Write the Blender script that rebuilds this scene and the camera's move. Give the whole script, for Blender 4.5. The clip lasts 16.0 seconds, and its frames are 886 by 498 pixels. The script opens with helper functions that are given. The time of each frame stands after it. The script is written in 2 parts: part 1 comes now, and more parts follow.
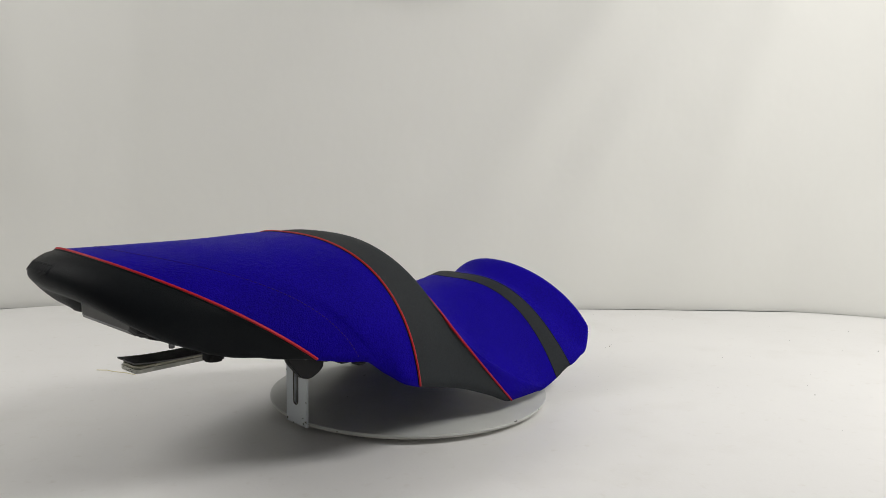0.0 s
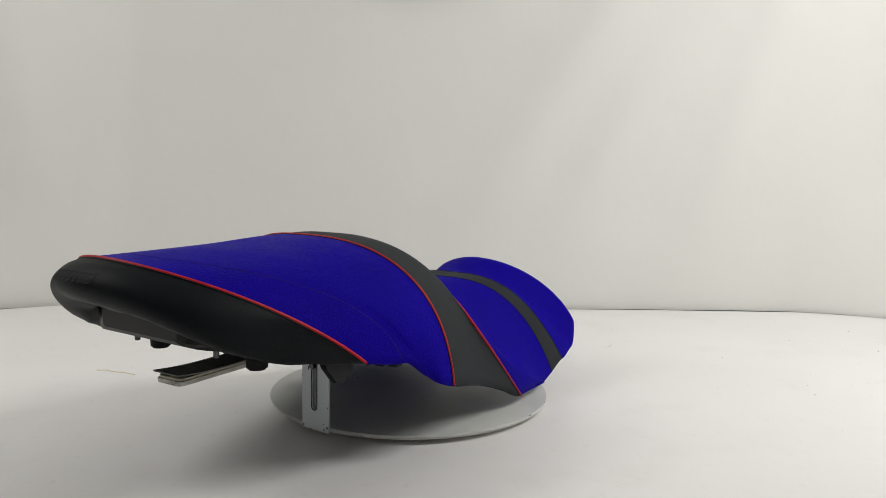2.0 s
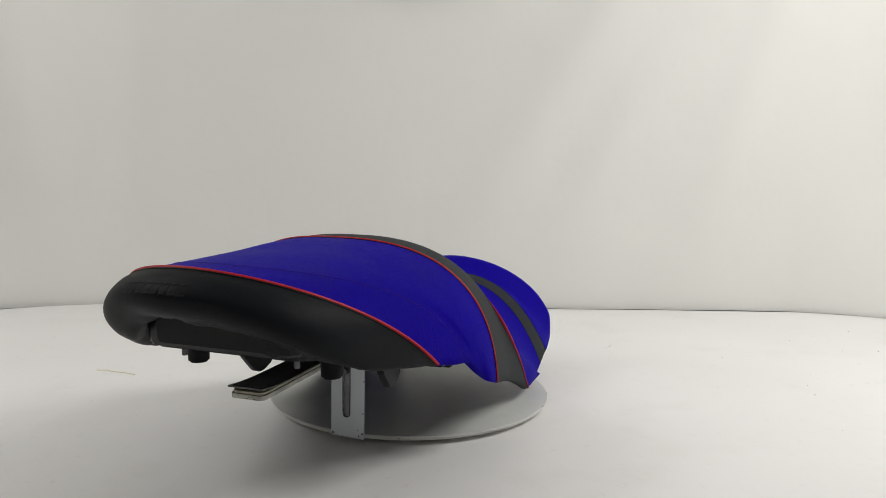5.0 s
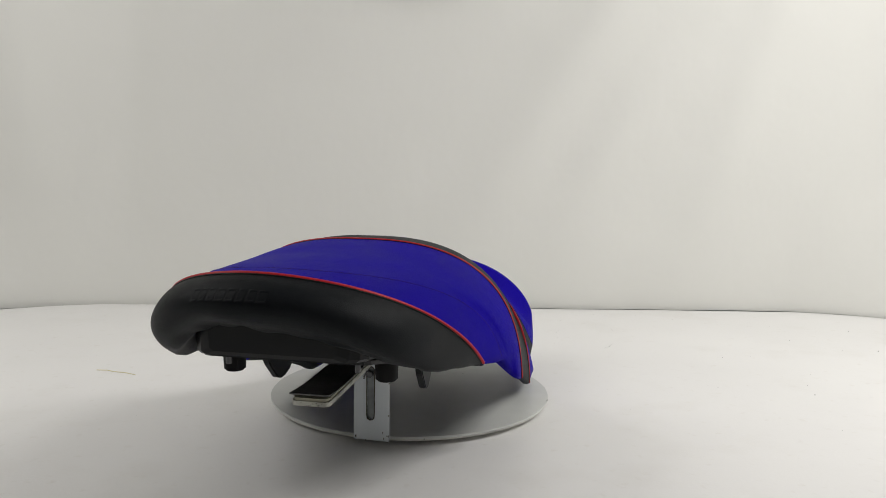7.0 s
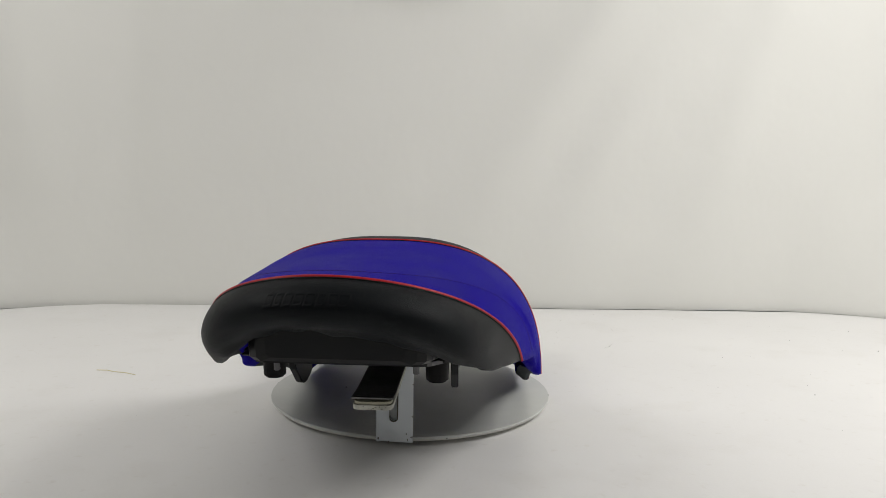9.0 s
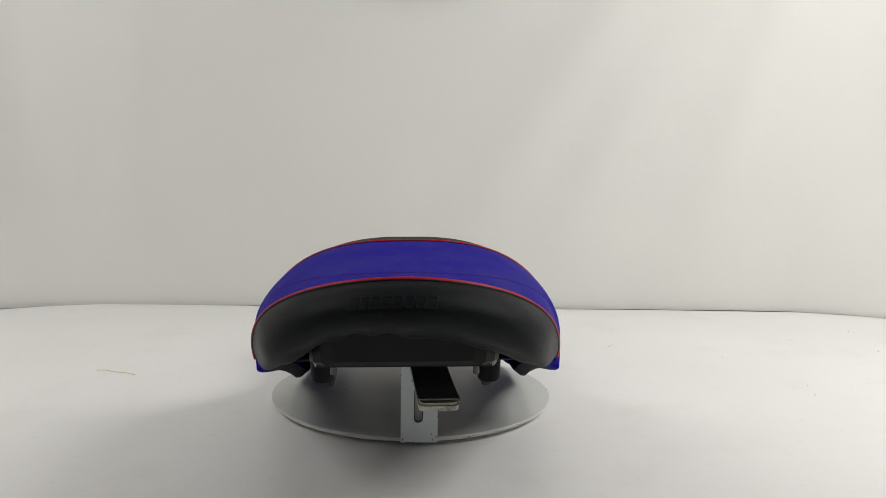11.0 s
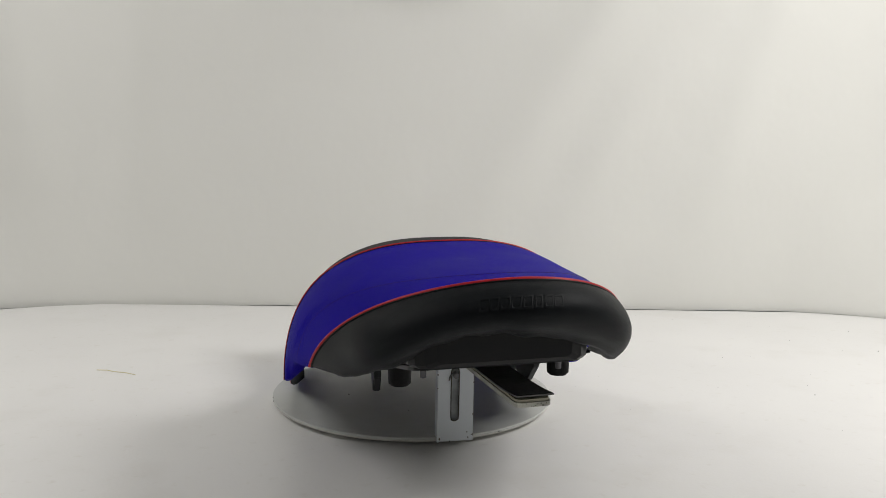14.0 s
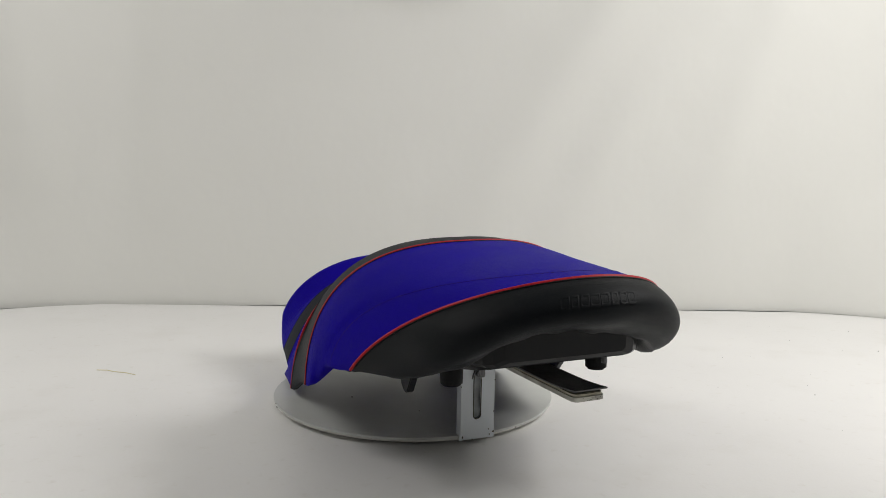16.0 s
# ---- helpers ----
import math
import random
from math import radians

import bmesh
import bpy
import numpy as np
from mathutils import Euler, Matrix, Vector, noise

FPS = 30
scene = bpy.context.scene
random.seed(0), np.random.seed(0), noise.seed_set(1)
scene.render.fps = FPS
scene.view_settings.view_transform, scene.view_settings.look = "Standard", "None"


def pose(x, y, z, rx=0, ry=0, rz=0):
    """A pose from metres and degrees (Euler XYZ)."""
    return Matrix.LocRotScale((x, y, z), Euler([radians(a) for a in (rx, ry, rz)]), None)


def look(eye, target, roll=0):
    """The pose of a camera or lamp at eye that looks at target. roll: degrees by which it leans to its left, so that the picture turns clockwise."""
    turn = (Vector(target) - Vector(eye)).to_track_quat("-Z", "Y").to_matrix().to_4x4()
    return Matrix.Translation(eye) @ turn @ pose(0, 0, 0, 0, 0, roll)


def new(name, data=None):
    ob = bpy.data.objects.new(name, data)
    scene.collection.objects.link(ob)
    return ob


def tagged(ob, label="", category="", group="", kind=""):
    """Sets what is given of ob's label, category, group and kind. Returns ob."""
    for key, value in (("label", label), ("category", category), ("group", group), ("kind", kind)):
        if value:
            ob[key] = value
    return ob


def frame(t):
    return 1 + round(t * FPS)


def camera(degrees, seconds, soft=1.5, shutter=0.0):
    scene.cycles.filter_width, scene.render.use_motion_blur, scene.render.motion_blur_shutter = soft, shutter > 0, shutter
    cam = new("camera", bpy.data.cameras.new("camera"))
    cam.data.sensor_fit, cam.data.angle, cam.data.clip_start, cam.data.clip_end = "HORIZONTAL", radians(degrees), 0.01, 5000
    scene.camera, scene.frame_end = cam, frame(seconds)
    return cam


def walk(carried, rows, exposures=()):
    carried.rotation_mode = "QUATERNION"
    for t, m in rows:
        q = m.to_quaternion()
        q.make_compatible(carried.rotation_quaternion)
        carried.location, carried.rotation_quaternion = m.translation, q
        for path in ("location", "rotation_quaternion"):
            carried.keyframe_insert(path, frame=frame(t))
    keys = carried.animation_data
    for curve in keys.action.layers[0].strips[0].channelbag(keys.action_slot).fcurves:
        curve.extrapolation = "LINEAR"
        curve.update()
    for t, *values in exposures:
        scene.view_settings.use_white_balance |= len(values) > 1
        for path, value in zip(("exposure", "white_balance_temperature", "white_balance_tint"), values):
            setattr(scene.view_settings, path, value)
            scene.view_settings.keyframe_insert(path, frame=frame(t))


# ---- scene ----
# A motorcycle seat turns slowly on a low white turntable in front of a white cloth backdrop.
EYE = (0.0, -1.1, 0.3553)
cam = camera(58.92, 16.0, soft=0.6)
AIM = look(EYE, (EYE[0] + 0.03267, EYE[1] + 0.99255, EYE[2] - 0.11735), roll=1.01)
walk(cam, [(0.0, AIM), (16.0, AIM)], exposures=[(0.0, 0.0), (16.0, 0.0)])

# turn of the table: seconds, degrees
TURN = [(0.0, -47.33), (0.5, -44.79), (1.0, -42.29), (1.5, -40.04), (2.0, -37.78), (2.5, -35.41), (3.0, -33.17), (3.5, -31.04), (4.0, -28.91), (6.5, -18.05), (7.0, -15.98), (7.5, -14.01), (8.0, -12.11), (8.5, -10.17), (9.0, -8.21), (11.5, 1.84), (12.0, 3.84), (12.5, 5.95), (13.0, 7.9), (13.5, 9.87), (14.0, 11.81), (14.5, 13.78), (15.0, 15.74), (15.5, 17.72), (16.0, 19.66)]

# ---- light ----
world = bpy.data.worlds.new("room_air")
scene.world = world
world.use_nodes = True
world.node_tree.nodes["Background"].inputs[0].default_value = (0.9, 0.95, 1.0, 1)
world.node_tree.nodes["Background"].inputs[1].default_value = 0.15


def lamp(name, eye, target, wide, deep, watts, colour):
    data = bpy.data.lights.new(name, "AREA")
    data.shape, data.size, data.size_y, data.energy, data.color = "RECTANGLE", wide, deep, watts, colour
    ob = new(name, data)
    ob.matrix_world = look(eye, target)
    return ob


lamp("studio_light", (1.32, -0.28, 1.28), (0.32, 0.20, 0.05), 0.2, 0.6, 16.0, (1.0, 0.976, 0.952))
lamp("studio_light", (-1.32, -0.27, 1.29), (-0.30, 0.20, 0.05), 0.26, 0.6, 7.7, (1.0, 0.976, 0.952))


# ---- materials ----
def shader(name, base, rough, metal=0.0):
    m = bpy.data.materials.new(name)
    m.use_nodes = True
    b = m.node_tree.nodes["Principled BSDF"]
    b.inputs["Base Color"].default_value = (*base, 1)
    b.inputs["Roughness"].default_value = rough
    b.inputs["Metallic"].default_value = metal
    return m, m.node_tree, b


def tex(tree, kind, scale, detail=3.0):
    co = tree.nodes.new("ShaderNodeTexCoord")
    n = tree.nodes.new(kind)
    n.inputs["Scale"].default_value = scale
    if "Detail" in n.inputs:
        n.inputs["Detail"].default_value = detail
    tree.links.new(co.outputs["Object"], n.inputs["Vector"])
    return n


def ramp(tree, src, stops):
    r = tree.nodes.new("ShaderNodeValToRGB")
    while len(r.color_ramp.elements) < len(stops):
        r.color_ramp.elements.new(0.5)
    for e, (at, col) in zip(r.color_ramp.elements, stops):
        e.position, e.color = at, (*col, 1)
    tree.links.new(src, r.inputs[0])
    return r


def bump(tree, b, src, strength, distance):
    n = tree.nodes.new("ShaderNodeBump")
    n.inputs["Strength"].default_value, n.inputs["Distance"].default_value = strength, distance
    tree.links.new(src, n.inputs["Height"])
    if b.inputs["Normal"].links:
        tree.links.new(b.inputs["Normal"].links[0].from_socket, n.inputs["Normal"])
    tree.links.new(n.outputs[0], b.inputs["Normal"])


def varied(name, base, rough, big=3.0, small=200.0, spread=0.12, relief=0.0004, metal=0.0, gloss=0.08, shine=0.5):
    """A surface with slow stains, fine grain and relief."""
    m, tree, b = shader(name, base, rough, metal)
    b.inputs["Specular IOR Level"].default_value = shine
    n = tex(tree, "ShaderNodeTexNoise", big, 4)
    lo, hi = [c * (1 - spread) for c in base], [min(1, c * (1 + spread)) for c in base]
    r = ramp(tree, n.outputs["Fac"], [(0.3, lo), (0.7, hi)])
    tree.links.new(r.outputs[0], b.inputs["Base Color"])
    g = tex(tree, "ShaderNodeTexNoise", small, 2)
    rr = ramp(tree, g.outputs["Fac"], [(0.3, [rough - gloss] * 3), (0.7, [rough + gloss] * 3)])
    tree.links.new(rr.outputs[0], b.inputs["Roughness"])
    bump(tree, b, g.outputs["Fac"], 0.4, relief)
    return m


def vinyl(name, base, rough, pebble=900.0, depth=0.0004, shine=0.3, flecks=0.08, ior=1.3):
    """Grained upholstery vinyl."""
    m, tree, b = shader(name, base, rough)
    v = tex(tree, "ShaderNodeTexVoronoi", pebble)
    n = tex(tree, "ShaderNodeTexNoise", 14.0, 5)
    r = ramp(tree, n.outputs["Fac"], [(0.3, [c * 0.92 for c in base]), (0.7, [c * 1.08 for c in base])])
    fleck = ramp(tree, tex(tree, "ShaderNodeTexNoise", 420.0, 3).outputs["Fac"], [(0.35, [1 - flecks] * 3), (0.65, [1 + flecks] * 3)])
    mix = tree.nodes.new("ShaderNodeMixRGB")
    mix.blend_type = "MULTIPLY"
    mix.inputs[0].default_value = 1.0
    tree.links.new(r.outputs[0], mix.inputs[1])
    tree.links.new(fleck.outputs[0], mix.inputs[2])
    tree.links.new(mix.outputs[0], b.inputs["Base Color"])
    rr = ramp(tree, n.outputs["Fac"], [(0.3, [rough - 0.05] * 3), (0.7, [rough + 0.07] * 3)])
    tree.links.new(rr.outputs[0], b.inputs["Roughness"])
    bump(tree, b, v.outputs["Distance"], 0.35, depth)
    bump(tree, b, n.outputs["Fac"], 0.25, 0.002)
    b.inputs["Specular IOR Level"].default_value = shine
    b.inputs["IOR"].default_value = ior
    return m


BLUE = vinyl("blue_vinyl", (0.010, 0.0037, 0.29), 0.4, 560.0, 0.0012, 0.4, 0.16, 1.06)
BLACK = vinyl("black_vinyl", (0.0074, 0.0090, 0.0106), 0.44, shine=0.3, ior=1.24)
GREY = vinyl("charcoal_vinyl", (0.031, 0.035, 0.038), 0.6, shine=0.18)
RED = varied("red_piping", (0.46, 0.009, 0.018), 0.5, small=600, shine=0.25)
PLASTIC = varied("black_plastic", (0.004, 0.0048, 0.006), 0.3, small=60, shine=0.24, gloss=0.02, relief=0.00002)
RUBBER_AND_SHADE = varied("black_rubber_and_shade", (0.007, 0.007, 0.0075), 0.55, small=400, shine=0.15)
STEEL = varied("zinc_steel", (0.45, 0.45, 0.46), 0.35, metal=1.0, small=300)
DULL_STEEL = varied("dull_steel", (0.13, 0.13, 0.135), 0.45, metal=1.0, small=300)
WHITE_METAL = varied("white_painted_metal", (0.68, 0.72, 0.76), 0.45, small=150)
DISC_TOP = varied("white_disc_laminate", (0.61, 0.625, 0.60), 0.36, big=7, spread=0.12, small=40, gloss=0.04, relief=0.0001)
DISC_RIM = varied("white_disc_edge", (0.78, 0.775, 0.73), 0.5, big=30)
DIRT = varied("grime", (0.07, 0.062, 0.05), 0.8)
CLOTH = varied("white_backdrop_cloth", (0.79, 0.79, 0.75), 0.75, big=1.2, small=500, spread=0.03, relief=0.0003)
SHEET = varied("white_floor_sheet", (0.86, 0.855, 0.84), 0.42, big=2.0, small=250, spread=0.03, relief=0.0004)
tree, b = SHEET.node_tree, SHEET.node_tree.nodes["Principled BSDF"]
stain = ramp(tree, tex(tree, "ShaderNodeTexNoise", 9.0, 8).outputs["Fac"], [(0.55, (1, 1, 1)), (0.75, (0.955, 0.95, 0.94))])
fine = ramp(tree, tex(tree, "ShaderNodeTexNoise", 70.0, 6).outputs["Fac"], [(0.62, (1, 1, 1)), (0.80, (0.93, 0.92, 0.90))])
was = b.inputs["Base Color"].links[0].from_socket
for extra in (stain, fine):
    mix = tree.nodes.new("ShaderNodeMixRGB")
    mix.blend_type = "MULTIPLY"
    mix.inputs[0].default_value = 1.0
    tree.links.new(was, mix.inputs[1])
    tree.links.new(extra.outputs[0], mix.inputs[2])
    was = mix.outputs[0]
tree.links.new(was, b.inputs["Base Color"])
crease = tex(tree, "ShaderNodeTexNoise", 5.0, 3)
bump(tree, b, crease.outputs["Fac"], 0.25, 0.01)
tree, b = CLOTH.node_tree, CLOTH.node_tree.nodes["Principled BSDF"]
bump(tree, b, tex(tree, "ShaderNodeTexNoise", 3.5, 4).outputs["Fac"], 0.35, 0.02)
bump(tree, b, tex(tree, "ShaderNodeTexNoise", 14.0, 5).outputs["Fac"], 0.12, 0.004)
ROOM = varied("plain_wall_paint", (0.8, 0.8, 0.79), 0.8, big=1.5, small=80)
BOARD = varied("platform_board", (0.16, 0.14, 0.12), 0.8, big=4, small=80)
THREAD = varied("dark_red_thread", (0.03, 0.002, 0.055), 0.7)
SCUFFED = varied("scuffed_grey_metal", (0.34, 0.36, 0.37), 0.5, big=40, spread=0.4)
PAD = varied("worn_grey_rubber", (0.10, 0.10, 0.097), 0.5, big=30, spread=0.3, shine=0.45)
YELLOWED = varied("yellowed_paint", (0.42, 0.41, 0.31), 0.5)
WORN_PAINT = varied("worn_white_paint", (0.45, 0.45, 0.40), 0.5, big=60, spread=0.25)
STRAW = varied("dry_straw", (0.78, 0.72, 0.45), 0.7)


# ---- building helpers ----
def mesh_from(name, verts, faces, smooth=True):
    me = bpy.data.meshes.new(name)
    me.from_pydata([tuple(map(float, v)) for v in verts], [], faces)
    me.update()
    if smooth:
        me.polygons.foreach_set("use_smooth", [True] * len(me.polygons))
    return me


def part(name, data, material, parent=None, label=""):
    """One mesh object, from a bmesh or a mesh, under a thing or a part."""
    if isinstance(data, bmesh.types.BMesh):
        me = bpy.data.meshes.new(name)
        bmesh.ops.recalc_face_normals(data, faces=data.faces)
        data.to_mesh(me)
        data.free()
        data = me
    if material:
        data.materials.append(material)
    ob = new(name, data)
    ob.parent = parent
    return tagged(ob, label) if label else ob


def grid_mesh(name, rows, smooth=True):
    rows = np.asarray(rows)
    a, b = rows.shape[:2]
    faces = [(i * b + j, i * b + j + 1, (i + 1) * b + j + 1, (i + 1) * b + j) for i in range(a - 1) for j in range(b - 1)]
    return mesh_from(name, rows.reshape(-1, 3), faces, smooth)


def box(size, at=(0, 0, 0), bevel=0.001, seg=2):
    bm = bmesh.new()
    bmesh.ops.create_cube(bm, size=1, matrix=Matrix.Translation(at) @ Matrix.Diagonal((*size, 1)))
    if bevel:
        bmesh.ops.bevel(bm, geom=bm.edges[:], offset=bevel, segments=seg, affect="EDGES", profile=0.5)
    return bm


def cyl(r1, r2, h, at=(0, 0, 0), seg=28, bevel=0.001):
    bm = bmesh.new()
    bmesh.ops.create_cone(bm, cap_ends=True, segments=seg, radius1=r1, radius2=r2, depth=h, matrix=Matrix.Translation(at))
    if bevel:
        rims = [e for e in bm.edges if len(e.link_faces) == 2 and any(len(f.verts) > 4 for f in e.link_faces)]
        bmesh.ops.bevel(bm, geom=rims, offset=bevel, segments=2, affect="EDGES")
    return bm


def prism(outline, depth, bevel=0.0):
    """A closed outline in x and z, as thick as depth along y."""
    bm = bmesh.new()
    vs = [bm.verts.new((x, 0, z)) for x, z in outline]
    f = bm.faces.new(vs)
    r = bmesh.ops.extrude_face_region(bm, geom=[f])
    bmesh.ops.translate(bm, vec=(0, depth, 0), verts=[e for e in r["geom"] if isinstance(e, bmesh.types.BMVert)])
    if bevel:
        bmesh.ops.bevel(bm, geom=bm.edges[:], offset=bevel, segments=2, affect="EDGES")
    return bm


def tube(name, pts, r, sides=8):
    pts = np.asarray(pts)
    tan = np.gradient(pts, axis=0)
    tan /= np.linalg.norm(tan, axis=1)[:, None]
    up = np.array([0.0, 0.0, 1.0])
    rows = []
    for p, t in zip(pts, tan):
        s = np.cross(t, up if abs(t[2]) < 0.98 else np.array([0.0, 1.0, 0.0]))
        s /= np.linalg.norm(s)
        n = np.cross(s, t)
        rows.append([p + r * (math.cos(a) * s + math.sin(a) * n) for a in np.linspace(0, 2 * math.pi, sides + 1)])
    return grid_mesh(name, rows)


# ---- the setting ----
FLOOR_Z = 0.012


def far_edge(x):
    """Where the sheet ends at the back: straight in the middle, rounded off towards both sides."""
    return 0.660 - 0.9 * max(0.0, abs(x) - 0.69 - (0.16 if x > 0 else 0.0)) ** 1.6


def sheet_floor():
    """White sheet over the platform: flat, its far edge rounded off towards both sides and rolled down."""
    xs = np.linspace(-1.5, 1.5, 121)
    rows = []
    for s in np.linspace(0, 1, 60):
        row = []
        for x in xs:
            back = far_edge(x)
            y = -1.9 + (back + 1.9) * s
            z = FLOOR_Z + 0.0012 * noise.noise(Vector((x * 3, y * 3, 0)))
            row.append((x, y, z))
        rows.append(row)
    last = np.array(rows[-1])
    for dy, dz in ((0.006, -0.0015), (0.010, -0.006), (0.011, -0.014), (0.011, -0.06)):
        rows.append(last + [0, dy, dz])
    ob = part("floor", grid_mesh("floor", rows), SHEET)
    return tagged(ob, "white sheet covering the display platform, slightly soiled", "floor", kind="structure")


def backdrop():
    """White cloth hung behind the platform, with soft hanging and slanting folds."""
    xs, steps = np.linspace(-1.7, 1.7, 240), np.linspace(0, 1, 100)
    rows = []
    for s in steps:
        row = []
        for x in xs:
            # the hem hangs just clear of the sheet, so that a thin dark gap shows
            hem_z = FLOOR_Z - 0.0030 - 0.0045 * min(1, max(0, -x - 0.4) * 3) + 0.0016 * noise.noise(Vector((x * 5.0, 2, 1))) + 0.0008 * noise.noise(Vector((x * 21.0, 4, 1)))
            z = hem_z + (1.75 - hem_z) * s ** 1.3
            d = 0.008 * math.sin(x * 3.1 + 0.6) + 0.006 * noise.noise(Vector((x * 2.2, z * 0.8, 3)))
            for c, w, a, lean in ((0.21, 0.085, -0.018, 0.65), (0.42, 0.07, -0.015, 0.55), (0.70, 0.06, -0.0105, 0.33), (-0.66, 0.07, 0.016, 0.05), (-0.86, 0.08, -0.018, -0.05)):
                u = (x - c - lean * (z - 0.35)) / w
                d += a * math.exp(-u * u) * (min(1.0, max(0.0, (0.64 - z) / 0.25)) if c == 0.42 else 1.0)
            # added bulge, its shaded underside stands in for a dark smudge at the top
            d -= 0.04 * math.exp(-((x - 0.0) / 0.12) ** 2 - ((z - 0.755) / 0.05) ** 2)
            calm = min(1.0, max(0.0, 0.25 + (z - FLOOR_Z) * 2.5))
            y = 0.698 + d * calm
            # near the platform the cloth hangs forward, close along the sheet's edge
            rise = min(1.0, max(0.0, (z - FLOOR_Z) / 0.45))
            near = far_edge(x) + 0.0230 + 0.003 * noise.noise(Vector((x * 4.0, 0, 8)))
            if x < 0:
                near = 0.675 + 0.55 * (near - 0.675)
            row.append((x, y + min(0.0, near - y) * (1 - rise) ** 2, z))
        rows.append(row)
    ob = part("backdrop", grid_mesh("backdrop", rows), CLOTH)
    return tagged(ob, "white cloth backdrop hanging in soft shallow folds", "backdrop", kind="structure")


def room():
    """Plain unseen walls that close the place, kept pale to bounce fill light."""
    for name, size, at in (("wall_north", (4.0, 0.1, 3.0), (0, 1.1, 0.7)), ("wall_south", (4.0, 0.1, 3.0), (0, -2.9, 0.7)),
                           ("wall_east", (0.1, 4.1, 3.0), (2.05, -0.9, 0.7)), ("wall_west", (0.1, 4.1, 3.0), (-2.05, -0.9, 0.7)),
                           ("ceiling", (4.2, 4.1, 0.1), (0, -0.9, 2.25)), ("ground", (4.2, 4.1, 0.1), (0, -0.9, -0.85))):
        ob = part(name, box(size, at, 0), ROOM)
        tagged(ob, "plain unseen off-white surface closing the room and bouncing fill light", name.split("_")[0], kind="structure")
    base = part("platform", box((3.0, 2.44, 0.76), (0, -0.69, -0.40), 0.004), BOARD)
    tagged(base, "plain grey-brown board platform under the white sheet", "platform", kind="structure")


sheet_floor()
backdrop()
room()


def debris():
    """Bits of dirt on the sheet."""
    rng = random.Random(21)
    bm = bmesh.new()
    for k in range(62):
        x, y = rng.uniform(0.22, 1.05) if k < 60 else rng.uniform(-1.0, 0.3), rng.uniform(-0.35, 0.6)
        r = rng.uniform(0.00025, 0.0006) * (1.6 if k % 11 == 0 else 1)
        m = Matrix.Translation((x, y, FLOOR_Z + r * 0.5)) @ Euler([rng.uniform(0, 3) for _ in range(3)]).to_matrix().to_4x4() @ Matrix.Diagonal((r * rng.uniform(1, 2.4), r, r * 0.6, 1))
        bmesh.ops.create_icosphere(bm, subdivisions=1, radius=1, matrix=m)
    tagged(part("dirt_specks", bm, DIRT), "tiny dark dirt specks scattered on the white sheet", "dirt", kind="stuff")
    pts = [(-0.500, 0.116, 0.0130), (-0.483, 0.113, 0.0136), (-0.469, 0.107, 0.0130), (-0.450, 0.100, 0.0136), (-0.432, 0.091, 0.0130)]
    tagged(part("straw", tube("straw", pts, 0.0006, 6), STRAW), "short piece of dry yellowish straw on the sheet", "straw")


debris()


# ---- the turntable ----
def turntable():
    top = tagged(new("turntable"), "low round white display turntable with a scuffed double-layer edge", "turntable")
    cx, cy = -0.0055, -0.0072
    part("disc", cyl(0.1955, 0.1955, 0.0028, (cx, cy, 0.0222), 160, 0.0006), DISC_TOP, top)
    part("lower_disc", cyl(0.1940, 0.1940, 0.0018, (cx, cy, 0.0192), 160, 0.0006), DISC_RIM, top)
    rng = random.Random(9)
    for k in range(16):
        a = rng.uniform(0, 2 * math.pi)
        bm = box((rng.uniform(0.001, 0.004), 0.001, rng.uniform(0.0004, 0.0009)), (0, 0, 0), 0)
        bm.transform(Matrix.Translation((cx + 0.1952 * math.cos(a), cy + 0.1952 * math.sin(a), rng.choice((0.0228, 0.0208, 0.0200)))) @ Euler((0, 0, a + math.pi / 2)).to_matrix().to_4x4())
        part("edge_nick", bm, DIRT, top)
    for x, y, r in ((-0.098, -0.015, 0.0016), (0.05, 0.09, 0.001), (-0.03, -0.1, 0.0008)):
        part("spot", cyl(r, r * 0.7, 0.0008, (x, y, 0.0237), 10, 0), DIRT, top, "small dark spot")
    part("base", cyl(0.165, 0.165, 0.0066, (cx, cy, 0.0147), 96, 0.001), PLASTIC, top, "dark round bearing base")
    return top


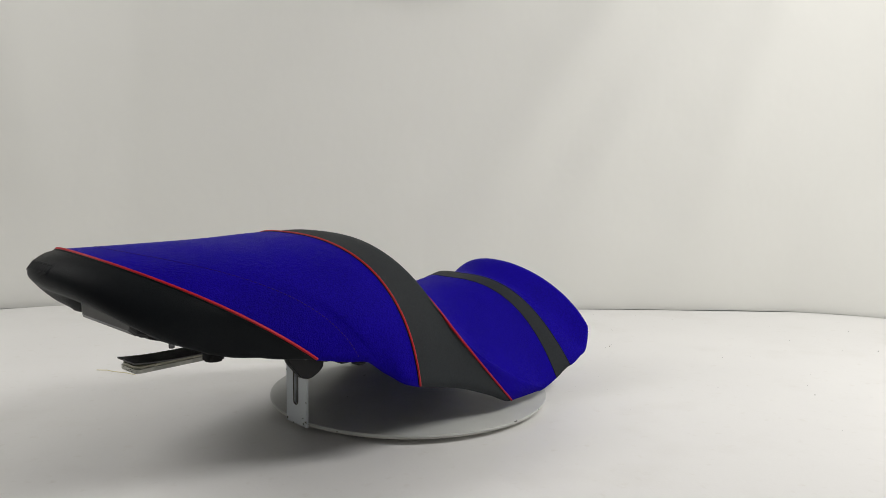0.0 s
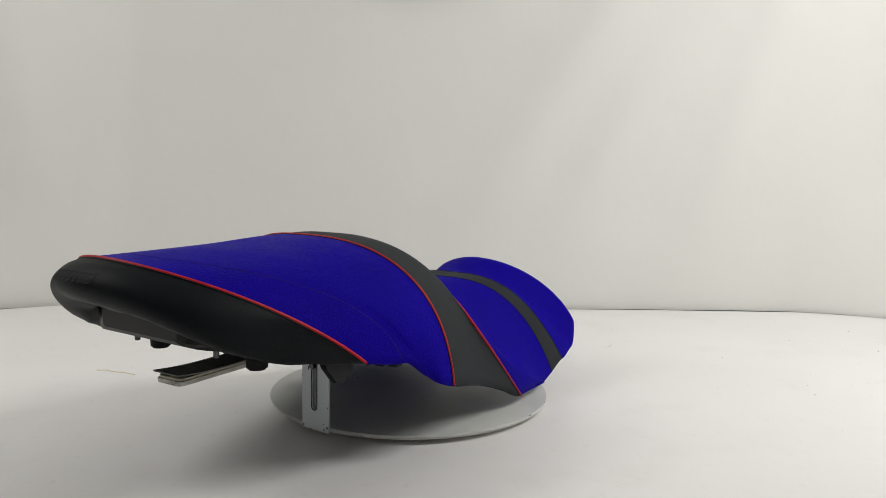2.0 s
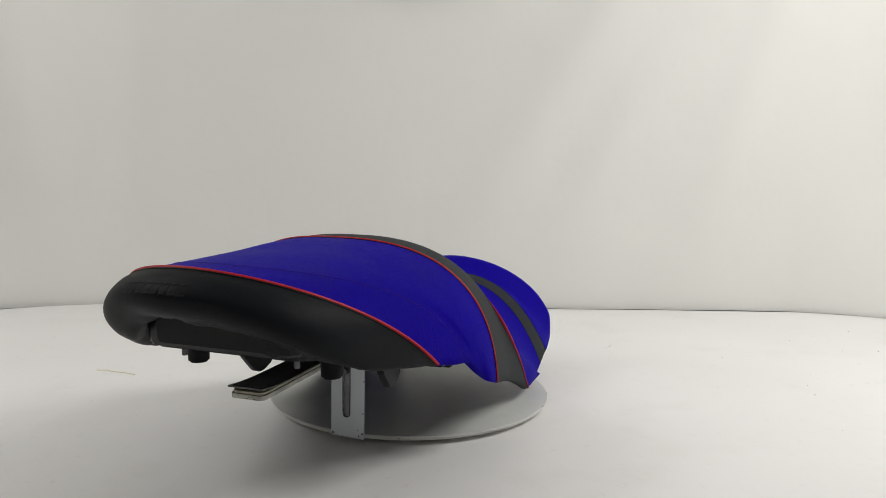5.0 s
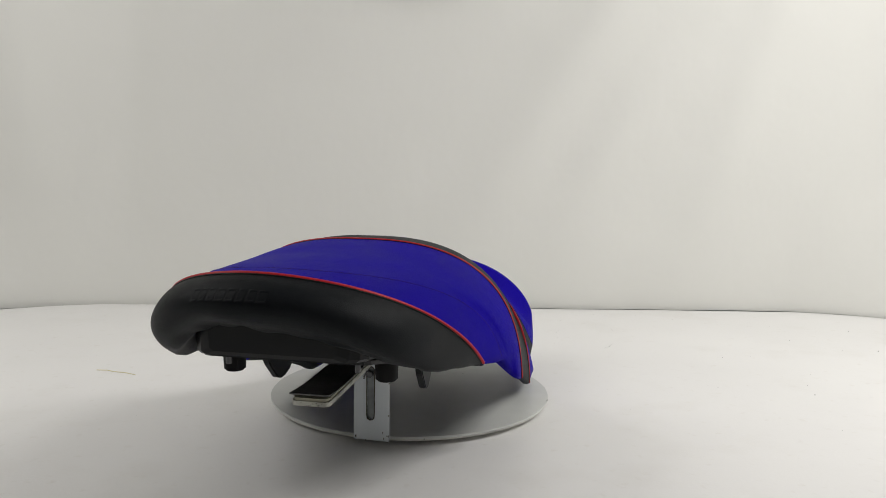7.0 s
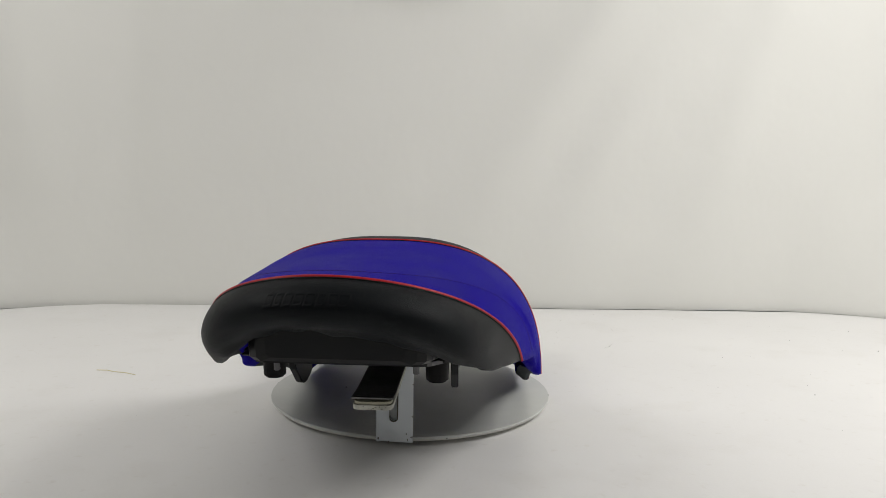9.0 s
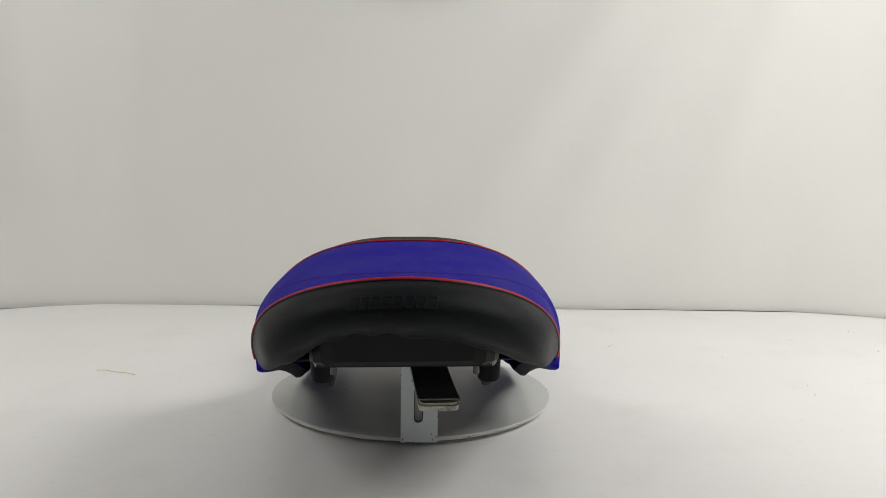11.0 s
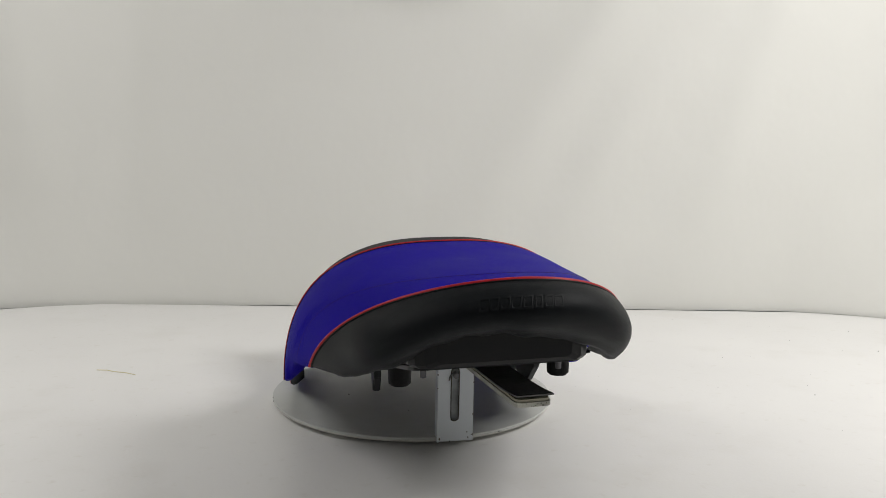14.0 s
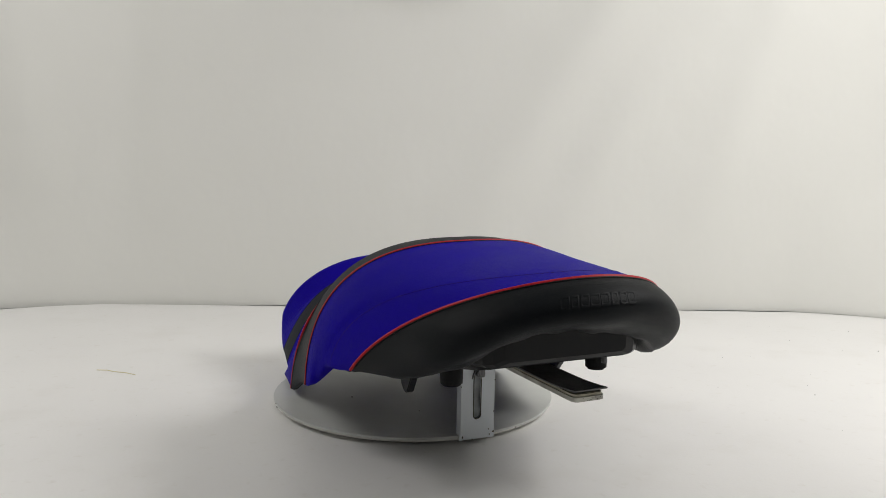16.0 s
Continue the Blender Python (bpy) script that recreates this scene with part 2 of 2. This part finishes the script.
# ---- the stand ----
def stand():
    top = tagged(new("support_stand"), "white painted slotted metal bracket with a padded flat arm, chipped paint", "stand")
    bm = bmesh.new()
    w, h, x0, z0 = 0.0435, 0.1090, 0.0055, 0.0195
    sx, s0, s1, sw = 0.0045, 0.049, 0.104, 0.0048
    out = [(x0 - w / 2, z0), (x0 + w / 2, z0), (x0 + w / 2, z0 + h), (x0 - w / 2, z0 + h)]
    slot = [(sx + sw * math.cos(a), s0 + sw * math.sin(a)) for a in np.linspace(math.pi, 2 * math.pi, 9)] + \
           [(sx + sw * math.cos(a), s1 + sw * math.sin(a)) for a in np.linspace(0, math.pi, 9)]
    edges = []
    for ring in (out, slot):
        vs = [bm.verts.new((x, -0.207, z)) for x, z in ring]
        edges += [bm.edges.new((vs[i], vs[(i + 1) % len(vs)])) for i in range(len(vs))]
    bmesh.ops.triangle_fill(bm, edges=edges, use_beauty=True)
    r = bmesh.ops.extrude_face_region(bm, geom=bm.faces[:])
    bmesh.ops.translate(bm, vec=(0, 0.003, 0), verts=[e for e in r["geom"] if isinstance(e, bmesh.types.BMVert)])
    part("upright", bm, WHITE_METAL, top)
    part("back_plate", box((0.020, 0.0016, 0.078), (0.0045, -0.2028, 0.078), 0.0004), SCUFFED, top, "scuffed grey plate behind the slot")
    part("flange", box((0.003, 0.011, 0.112), (x0 - w / 2 + 0.0016, -0.1987, 0.0735), 0.0006), WHITE_METAL, top)
    turn = Matrix.Translation((0.0225, -0.4235, 0.1335)) @ Euler((radians(0.3), 0, radians(4.0))).to_matrix().to_4x4()
    def strip(z0, z1, lift=0.0, grow=0.0, back=0.0, corner=0.8):
        bm = bmesh.new()
        rings = []
        for y in (0, 0.0008, 0.002, 0.004, 0.007, 0.012, 0.02, 0.03, 0.045, 0.06, 0.09, 0.12, 0.16, 0.2, 0.24):
            w = 0.0182 + grow - (0.007 - math.sqrt(max(0.0, 0.000049 - (0.007 - min(y, 0.007)) ** 2))) * corner
            up = lift * max(0.0, 1 - y / 0.055) ** 2
            rings.append([bm.verts.new((x, y + back, z + up)) for x, z in ((-w, z0), (w, z0), (w, z1), (-w, z1))])
        for p, q in zip(rings, rings[1:]):
            for i in range(4):
                bm.faces.new((p[i], p[(i + 1) % 4], q[(i + 1) % 4], q[i]))
        bm.faces.new(rings[0])
        bm.faces.new(rings[-1][::-1])
        bm.transform(turn)
        return bm

    part("arm", strip(-0.0035, 0.0008), WORN_PAINT, top, "flat white painted metal arm with chipped end")
    part("arm_plate", strip(0.0010, 0.0034, 0, -0.0012, 0.0015), YELLOWED, top, "yellowed strip on the arm")
    part("pad", strip(0.0036, 0.0050, 0.0035, 0.0006, -0.002, 0.1), PAD, top, "thin black rubber pad curling up at its end")
    rng = random.Random(4)
    for k in range(8):
        bm = box((rng.uniform(0.0006, 0.0018), 0.0006, rng.uniform(0.0004, 0.0010)), (rng.uniform(-0.014, 0.014), 0.0, rng.uniform(-0.003, 0.0)), 0)
        bm.transform(turn)
        part("paint_chip", bm, DIRT, top)
    for k in range(14):
        edge = rng.choice((x0 - w / 2, x0 + w / 2))
        at = (edge + rng.uniform(-0.0006, 0.0006), -0.2068, rng.uniform(z0, z0 + h)) if k < 9 else (rng.uniform(x0 - 0.02, x0 + 0.02), -0.2072, z0 + rng.uniform(0.0, 0.012))
        part("paint_chip", box((rng.uniform(0.0006, 0.0014), 0.0012, rng.uniform(0.001, 0.003)), at, 0), DIRT, top)
    bm = cyl(0.0035, 0.0035, 0.006, (0, 0, 0), 12, 0.0005)
    bm.transform(Matrix.Translation((0.0045, -0.209, 0.1)) @ Euler((radians(90), 0, 0)).to_matrix().to_4x4())
    part("bolt", bm, DULL_STEEL, top, "small steel bolt in the slot")
    loop = np.array([(x, -0.2071, z) for x, z in slot + slot[:1]])
    loop = np.stack([np.interp(np.linspace(0, len(loop) - 1, 70), range(len(loop)), loop[:, k]) for k in range(3)], 1)
    loop += [(0.0005 * noise.noise(Vector((q[0] * 300, 2, q[2] * 300))), 0, 0) for q in loop]
    part("slot_rim", tube("slot_rim", loop, 0.0007, 5), DIRT, top, "dark rim of worn paint round the slot")
    bend = [(0.0045 - 0.008 * math.sin(q), -0.209, 0.104 - 0.012 * (1 - math.cos(q))) for q in np.linspace(0, 1.4, 8)]
    part("wire_clip", tube("wire_clip", bend, 0.001, 6), DULL_STEEL, top, "short bent wire at the top of the slot")
    return top


# ---- the seat ----
def rib(y0, z0, w, k, y1, a, z1, b, d, e, d2=0.0, e2=0.0, n=33):
    """A cross line of the cover from one lower edge over the middle to the other: middle (y0, z0), half width w,
    end (y1, z1); k: how round it is, a and b: how late it swings back and falls, d and e: its belly, d2 and e2: its S-bend."""
    u = np.linspace(-1, 1, 2 * n - 1)
    s = np.abs(u)
    belly, bend = 4 * s * s * (1 - s), 40 * s * s * (1 - s) ** 2 * (s - 0.5)
    return np.stack([w * np.sin(u * k) / math.sin(min(k, math.pi / 2)), y0 + (y1 - y0) * s ** a + d * belly + d2 * bend,
                     z0 + (z1 - z0) * s ** b + e * belly + e2 * bend], 1)


RIBS = {
    "edge": (-0.4682, 0.2106, 0.1569, 1.098, -0.2781, 1.969, 0.1392, 2.59, -0.03808, -0.02413, -0.01912, -0.007033),
    "pipe1": (-0.4705, 0.256, 0.1616, 1.455, -0.2799, 2.488, 0.1409, 1.937, 0.04038, 0.004725),
    "seam": (-0.4368, 0.2562, 0.1726, 1.458, -0.2316, 1.692, 0.1334, 1.72, 0.05262, 0.02212),
    "crown": (-0.3165, 0.256, 0.1771, 1.634, -0.1924, 2.004, 0.1111, 2.174, 0.009313, 0.0038),
    "pipe2": (-0.2115, 0.259, 0.1826, 1.565, -0.1538, 1.697, 0.09199, 2.432, 0.0103, 0.001081),
    "band": (-0.1493, 0.2565, 0.1726, 1.657, -0.05494, 1.78, 0.06575, 2.331, -0.009641, -0.00164),
    "pipe3": (-0.1265, 0.2506, 0.1731, 1.828, 0.02375, 2.674, 0.03526, 1.94, -0.04399, 0.02158),
    "saddle": (-0.02898, 0.1762, 0.1646, 1.356, 0.07689, 2.216, 0.0362, 1.799, -0.0309, 0.002792),
    "stripe_back": (0.06964, 0.1774, 0.1521, 0.8196, 0.1411, 1.674, 0.03994, 2.25, 0.007687, 0.01833),
    "stripe_front": (0.09638, 0.1809, 0.1514, 0.9538, 0.1742, 1.673, 0.05274, 2.21, -0.01093, 0.01954),
    "crest": (0.1185, 0.1783, 0.1474, 0.9933, 0.21, 1.698, 0.06297, 1.79, -0.01094, 0.02039),
    "nose": (0.1732, 0.1957, 0.1402, 1.316, 0.2311, 2.2, 0.1017, 1.994, 0.009358, -0.003024),
    "chin": (0.1816, 0.08134, 0.1225, 1.142, 0.2052, 2.017, 0.06315, 2.431, -0.03293, 0.03641),
}
LINES = list(RIBS)[1:]
RIB = {k: rib(*v) for k, v in RIBS.items()}


def tuck_behind_ridge():
    """The charcoal band rolls over a ridge, and the front piping lies just behind it but for its lower ends."""
    s = np.clip((0.76 - np.abs(np.linspace(-1, 1, len(RIB["pipe3"])))) / 0.16, 0, 1)
    over = (s * s * (3 - 2 * s))[:, None]
    RIB["ridge"] = RIB["pipe3"] * over + 0.5 * (RIB["band"] + RIB["pipe3"]) * (1 - over)
    RIB["pipe3"] = RIB["pipe3"] + over * [0, 0.0075, -0.006]
    LINES.insert(LINES.index("pipe3"), "ridge")


tuck_behind_ridge()


def loft(first, last, steps=7):
    """The cover from one cross line to another, smooth through all of them."""
    rows = []
    span = lambda p, q: max(float(np.median(np.linalg.norm(p - q, axis=1))), 1e-4)
    i0, i1 = LINES.index(first), LINES.index(last)
    for i in range(i0, i1):
        b, c = RIB[LINES[i]], RIB[LINES[i + 1]]
        a = RIB[LINES[i - 1]] if i > 0 else 2 * b - c
        d = RIB[LINES[i + 2]] if i + 2 < len(LINES) else 2 * c - b
        l0, l1, l2 = span(a, b), span(b, c), span(c, d)
        tb = ((c - b) / l1 * l0 + (b - a) / l0 * l1) / (l0 + l1) * l1
        tc = ((d - c) / l2 * l1 + (c - b) / l1 * l2) / (l1 + l2) * l1
        # no overshoot along the lower edges, where the fall turns into a rise
        rim = np.clip((np.abs(np.linspace(-1, 1, len(b))) - 0.75) / 0.25, 0, 1)
        tb[:, 2] *= 1 - rim * bool(((b - a)[rim > 0, 2] * (c - b)[rim > 0, 2] < 0).any())
        tc[:, 2] *= 1 - rim * bool(((c - b)[rim > 0, 2] * (d - c)[rim > 0, 2] < 0).any())
        for s in np.linspace(0, 1, steps + 1)[:steps + (i == i1 - 1)]:
            h = s * s * (3 - 2 * s)
            rows.append(b * (1 - h) + c * h + tb * (s * (1 - s) ** 2) - tc * (s * s * (1 - s)))
    return np.stack(rows)


def tail_roll(steps=16):
    """The padded roll between the lower edge and the rear piping, swelling outwards."""
    low, high = RIB["edge"], RIB["pipe1"]
    s = np.abs(np.linspace(-1, 1, len(low)))
    t = np.gradient(0.5 * low + 0.5 * high, axis=0)
    out = np.stack([t[:, 1], -t[:, 0], 0 * s], 1)
    out /= np.linalg.norm(out, axis=1)[:, None] + 1e-9
    out[:, 2] = -0.0178 + -1.2381 * s * s
    out /= np.linalg.norm(out, axis=1)[:, None]
    full = 0.0291 + 0.0109 * s ** 2 - 0.1178 * s ** 4
    swell = 0.5 * (full + np.sqrt(full * full + 0.012 ** 2)) * (1 - s ** 3)
    return np.stack([low * (1 - v) + high * v + out * (swell * math.sin(math.pi * v) ** 0.6)[:, None] for v in np.linspace(0, 1, steps)])


def hem(rows):
    """Fold the lower edges of the cover inwards."""
    out = []
    for r in rows:
        l, q = r[0], r[-1]
        ins = [(0.002, -0.0015), (0.007, -0.001), (0.018, 0.008)]
        left = [l + [dx, 0, dz] for dx, dz in reversed(ins)]
        right = [q + [-dx, 0, dz] for dx, dz in ins]
        out.append(np.concatenate([left, r, right]))
    return np.stack(out)


def seat():
    top = tagged(new("motorcycle_seat"), "blue, charcoal and black vinyl motorcycle seat with red piping", "motorcycle seat")
    rows = tail_roll()
    keep = np.minimum(1, (1 - np.abs(np.linspace(-1, 1, rows.shape[1]))) * 5)[:, None]
    wave = np.array([noise.noise(Vector((p[0] * 45, p[1] * 45, 1))) for p in rows[0]])[:, None] * keep
    u = np.linspace(-1, 1, rows.shape[1])
    sag = (np.exp(-((u - 0.24) / 0.17) ** 2) * 0.005)[:, None] * np.array([0, 0, 1])
    for i in range(8):
        rows[i] -= sag * (1 - i / 8) ** 2
    tuck = [rows[0] * [f, 1, 1] + keep * np.array([0, dy, dz]) - 0.4 * sag * g + wave * [0, 0.002, 0.004]
            for f, dy, dz, g in ((0.988, 0.003, -0.0032, 0.7), (0.970, 0.007, -0.0046, 1.0), (0.948, 0.012, -0.0036, 1.0), (0.928, 0.017, 0.002, 0.7), (0.912, 0.021, 0.022, 0))]
    rows = np.concatenate([tuck[::-1], rows])
    for _ in range(2):
        rows[2:7] += 0.3 * (0.5 * (rows[1:6] + rows[3:8]) - rows[2:7])
    part("tail_cover", grid_mesh("tail_cover", rows), BLACK, top, "black vinyl tail roll with embossed lettering")
    for name, a, b, mat, lab in (("passenger_panel", "pipe1", "pipe2", BLUE, "bright blue grained vinyl"), ("lumbar_band", "pipe2", "pipe3", GREY, "charcoal vinyl band"),
                                 ("rider_panel", "pipe3", "stripe_back", BLUE, "bright blue grained vinyl"), ("front_stripe", "stripe_back", "stripe_front", GREY, "narrow charcoal vinyl stripe"),
                                 ("nose_panel", "stripe_front", "chin", BLUE, "bright blue grained vinyl")):
        part(name, grid_mesh(name, hem(loft(a, b))), mat, top, lab)
    for line in ("pipe1", "pipe2", "pipe3"):
        part("piping", tube("piping", RIB[line] + [0, 0, 0.0004], 0.0016), RED, top, "thin red piping")
        # a thin dark tube stands in for the shade beside the piping
        beside = tail_roll(30)[-2] if line == "pipe1" else loft(LINES[LINES.index(line) - 1], line)[-2]
        across = beside - RIB[line]
        across /= np.linalg.norm(across, axis=1)[:, None]
        part("seam", tube("seam", RIB[line] + 0.0018 * across, 0.0009, 6), RUBBER_AND_SHADE, top, "dark line painted in for the shade in the crease along the piping")
    for line in ("stripe_back", "stripe_front"):
        part("seam", tube("seam", RIB[line], 0.0006, 6), RUBBER_AND_SHADE, top, "thin dark sewn seam")
    return top


def on_tail(u, v):
    """A place on the tail roll, u across from -1 to 1, v up from 0 to 1, with its axes."""
    rows = tail_roll(30)
    a, b = rows.shape[:2]
    i, j = min(int(v * (a - 1)), a - 2), min(int((u + 1) / 2 * (b - 1)), b - 2)
    fi, fj = v * (a - 1) - i, (u + 1) / 2 * (b - 1) - j
    p = (rows[i, j] * (1 - fi) + rows[i + 1, j] * fi) * (1 - fj) + (rows[i, j + 1] * (1 - fi) + rows[i + 1, j + 1] * fi) * fj
    x, y = Vector(rows[i, j + 1] - rows[i, j]).normalized(), Vector(rows[i + 1, j] - rows[i, j]).normalized()
    z = x.cross(y).normalized()
    m = Matrix((x, z.cross(x), z)).transposed().to_4x4()
    m.translation = p
    return m


def stitching(top):
    """A row of thread along the seam of the passenger panel."""
    bm = bmesh.new()
    line = RIB["seam"] + [0, 0, 0.0001]
    far = np.concatenate([[0], np.cumsum(np.linalg.norm(np.diff(line, axis=0), axis=1))])
    for d in np.arange(0.006, far[-1] - 0.004, 0.0046):
        a, b = (Vector([np.interp(q, far, line[:, k]) for k in range(3)]) for q in (d, d + 0.003))
        m = Matrix.Translation((a + b) / 2) @ (b - a).to_track_quat("Z", "Y").to_matrix().to_4x4()
        bmesh.ops.create_cone(bm, cap_ends=True, segments=5, radius1=0.0003, radius2=0.0003, depth=0.003, matrix=m)
    tagged(part("stitching", bm, THREAD, top, "dark red seam thread"), kind="stuff")


def emblem(top):
    """Plain pressed frames on the tail roll where a word is embossed."""
    def ring(wide, high, line, at):
        outer = [(-wide, -high), (wide, -high), (wide, high), (-wide, high)]
        grow = lambda d: [(x * (1 + d / wide), y * (1 + d / high)) for x, y in outer]
        bm = bmesh.new()
        rings = [[bm.verts.new((x + 0.2 * y, y, z)) for x, y in grow(d)] for d, z in ((0.0009, -0.0004), (0.0001, 0.0002), (-line, 0.0002), (-line - 0.0008, -0.0004))]
        for p, q in zip(rings, rings[1:]):
            for k in range(4):
                bm.faces.new((p[k], p[(k + 1) % 4], q[(k + 1) % 4], q[k])).smooth = True
        bm.transform(at)
        part("emblem_frame", bm, BLACK, top)

    for k in range(8):
        ring((0.0038, 0.0030, 0.0036, 0.0041)[k % 4], 0.0052, 0.0007, on_tail(-0.138 + 0.0318 * k, 0.70))


def base_pan(top):
    """Black moulded pan under the cover, with its bumpers, hooks and pins."""
    ys = np.array([-0.433, -0.430, -0.424, -0.414, -0.395, -0.37, -0.34, -0.31, -0.28, -0.24, -0.2, -0.15, -0.1, -0.05, 0.0, 0.05, 0.1, 0.15, 0.17])
    hw = np.interp(ys, [-0.433, -0.430, -0.424, -0.414, -0.37, -0.30, -0.2, 0.0, 0.17], [0.062, 0.072, 0.080, 0.0845, 0.088, 0.105, 0.118, 0.088, 0.06])
    zb = np.interp(ys, [-0.433, -0.430, -0.40, -0.34, -0.28, -0.2, -0.15, 0.0, 0.1, 0.17], [0.1772, 0.1730, 0.1695, 0.159, 0.149, 0.129, 0.121, 0.106, 0.100, 0.094])
    rows = []
    for y, w, z in zip(ys, hw, zb):
        h = 0.04 if y < -0.3 else 0.02
        rows.append([(-w * 1.04, y, z + h), (-w * 1.005, y, z + 0.008), (-w, y, z + 0.003), (-w + 0.004, y, z), (w - 0.004, y, z), (w, y, z + 0.003), (w * 1.005, y, z + 0.008), (w * 1.04, y, z + h), (-w * 1.04, y, z + h)])
    bm = bmesh.new()
    bm.from_mesh(grid_mesh("pan", rows, smooth=False))
    bmesh.ops.holes_fill(bm, edges=[e for e in bm.edges if e.is_boundary], sides=0)
    bmesh.ops.remove_doubles(bm, verts=bm.verts, dist=0.0002)
    part("pan", bm, PLASTIC, top, "black moulded plastic base pan")
    bm = bmesh.new()
    lip = [(-0.07, -0.418), (0.07, -0.418), (0.079, -0.412), (0.082, -0.402), (0.09, -0.35), (0.09, -0.30), (-0.09, -0.30), (-0.09, -0.35), (-0.082, -0.402), (-0.079, -0.412)]
    zl = lambda y: 0.1668 + (y + 0.41) * -0.195
    lo = [bm.verts.new((x, y, zl(y))) for x, y in lip]
    hi = [bm.verts.new((x, y, zl(y) + 0.004)) for x, y in lip]
    bm.faces.new(lo[::-1])
    bm.faces.new(hi)
    for i in range(len(lip)):
        k = (i + 1) % len(lip)
        bm.faces.new((lo[i], lo[k], hi[k], hi[i]))
    part("pan_lip", bm, PLASTIC, top, "flat black lip under the pan")
    for x in (-0.081, 0.081):
        side = math.copysign(1, x)
        bumper = part("bumper", cyl(0.0108, 0.0118, 0.022, (x, -0.354, 0.1488), 28, 0.002), RUBBER_AND_SHADE, top, "round black rubber bumper")
        part("collar", cyl(0.0135, 0.0135, 0.004, (x, -0.354, 0.1605), 28, 0.001), PLASTIC, bumper)
        bm = box((0.028, 0.05, 0.0028), (side * 0.092, -0.352, 0.1645), 0.001)
        part("pan_flange", bm, PLASTIC, top)
        part("pin", cyl(0.003, 0.003, 0.012, (side * 0.066, -0.392, 0.1605), 12, 0.0006), DULL_STEEL, top, "small dull steel pin")
        out = [(-0.030, 0.05), (0.026, 0.05), (0.028, 0.030), (0.026, 0.011), (0.021, 0.006), (0.010, 0.0008), (0.002, 0.0), (-0.006, 0.003), (-0.023, 0.022), (-0.029, 0.034)]
        bm = prism(out, 0.008, 0.001)
        bm.transform(Matrix.Translation((side * 0.0875, -0.246, 0.0985)) @ Euler((0, 0, radians(90 + 5 * side))).to_matrix().to_4x4() @ Matrix.Translation((0, -0.004, 0)))
        hook = part("hook", bm, PLASTIC, top, "black plastic locating hook")
        bm = cyl(0.0022, 0.0018, 0.002, (0, 0, 0), 14, 0.0004)
        bm.transform(Matrix.Translation((side * 0.0922, -0.247, 0.124)) @ Euler((0, radians(90 * side), 0)).to_matrix().to_4x4())
        part("screw", bm, STEEL, hook, "small steel screw")
        for k, y in enumerate((-0.252, -0.232, -0.21)):
            bm = box((0.016, 0.018 - 0.003 * k, 0.010), (side * 0.141, y, 0.1365 - 0.006 * k), 0.003)
            part("clip", bm, PLASTIC, top, "black plastic edge clip")


table, bracket, saddle = turntable(), stand(), seat()
base_pan(saddle)
stitching(saddle)
emblem(saddle)


def motions():
    lean = pose(-0.0088, 0, 0.15, 0, -1.035, 0) @ pose(0, 0, -0.15)
    walk(table, [(t, pose(0, 0, 0, 0, 0, a)) for t, a in TURN])
    walk(bracket, [(t, pose(0, 0, 0, 0, 0, a)) for t, a in TURN])
    walk(saddle, [(t, pose(0, 0, 0, 0, 0, a) @ lean) for t, a in TURN])


motions()
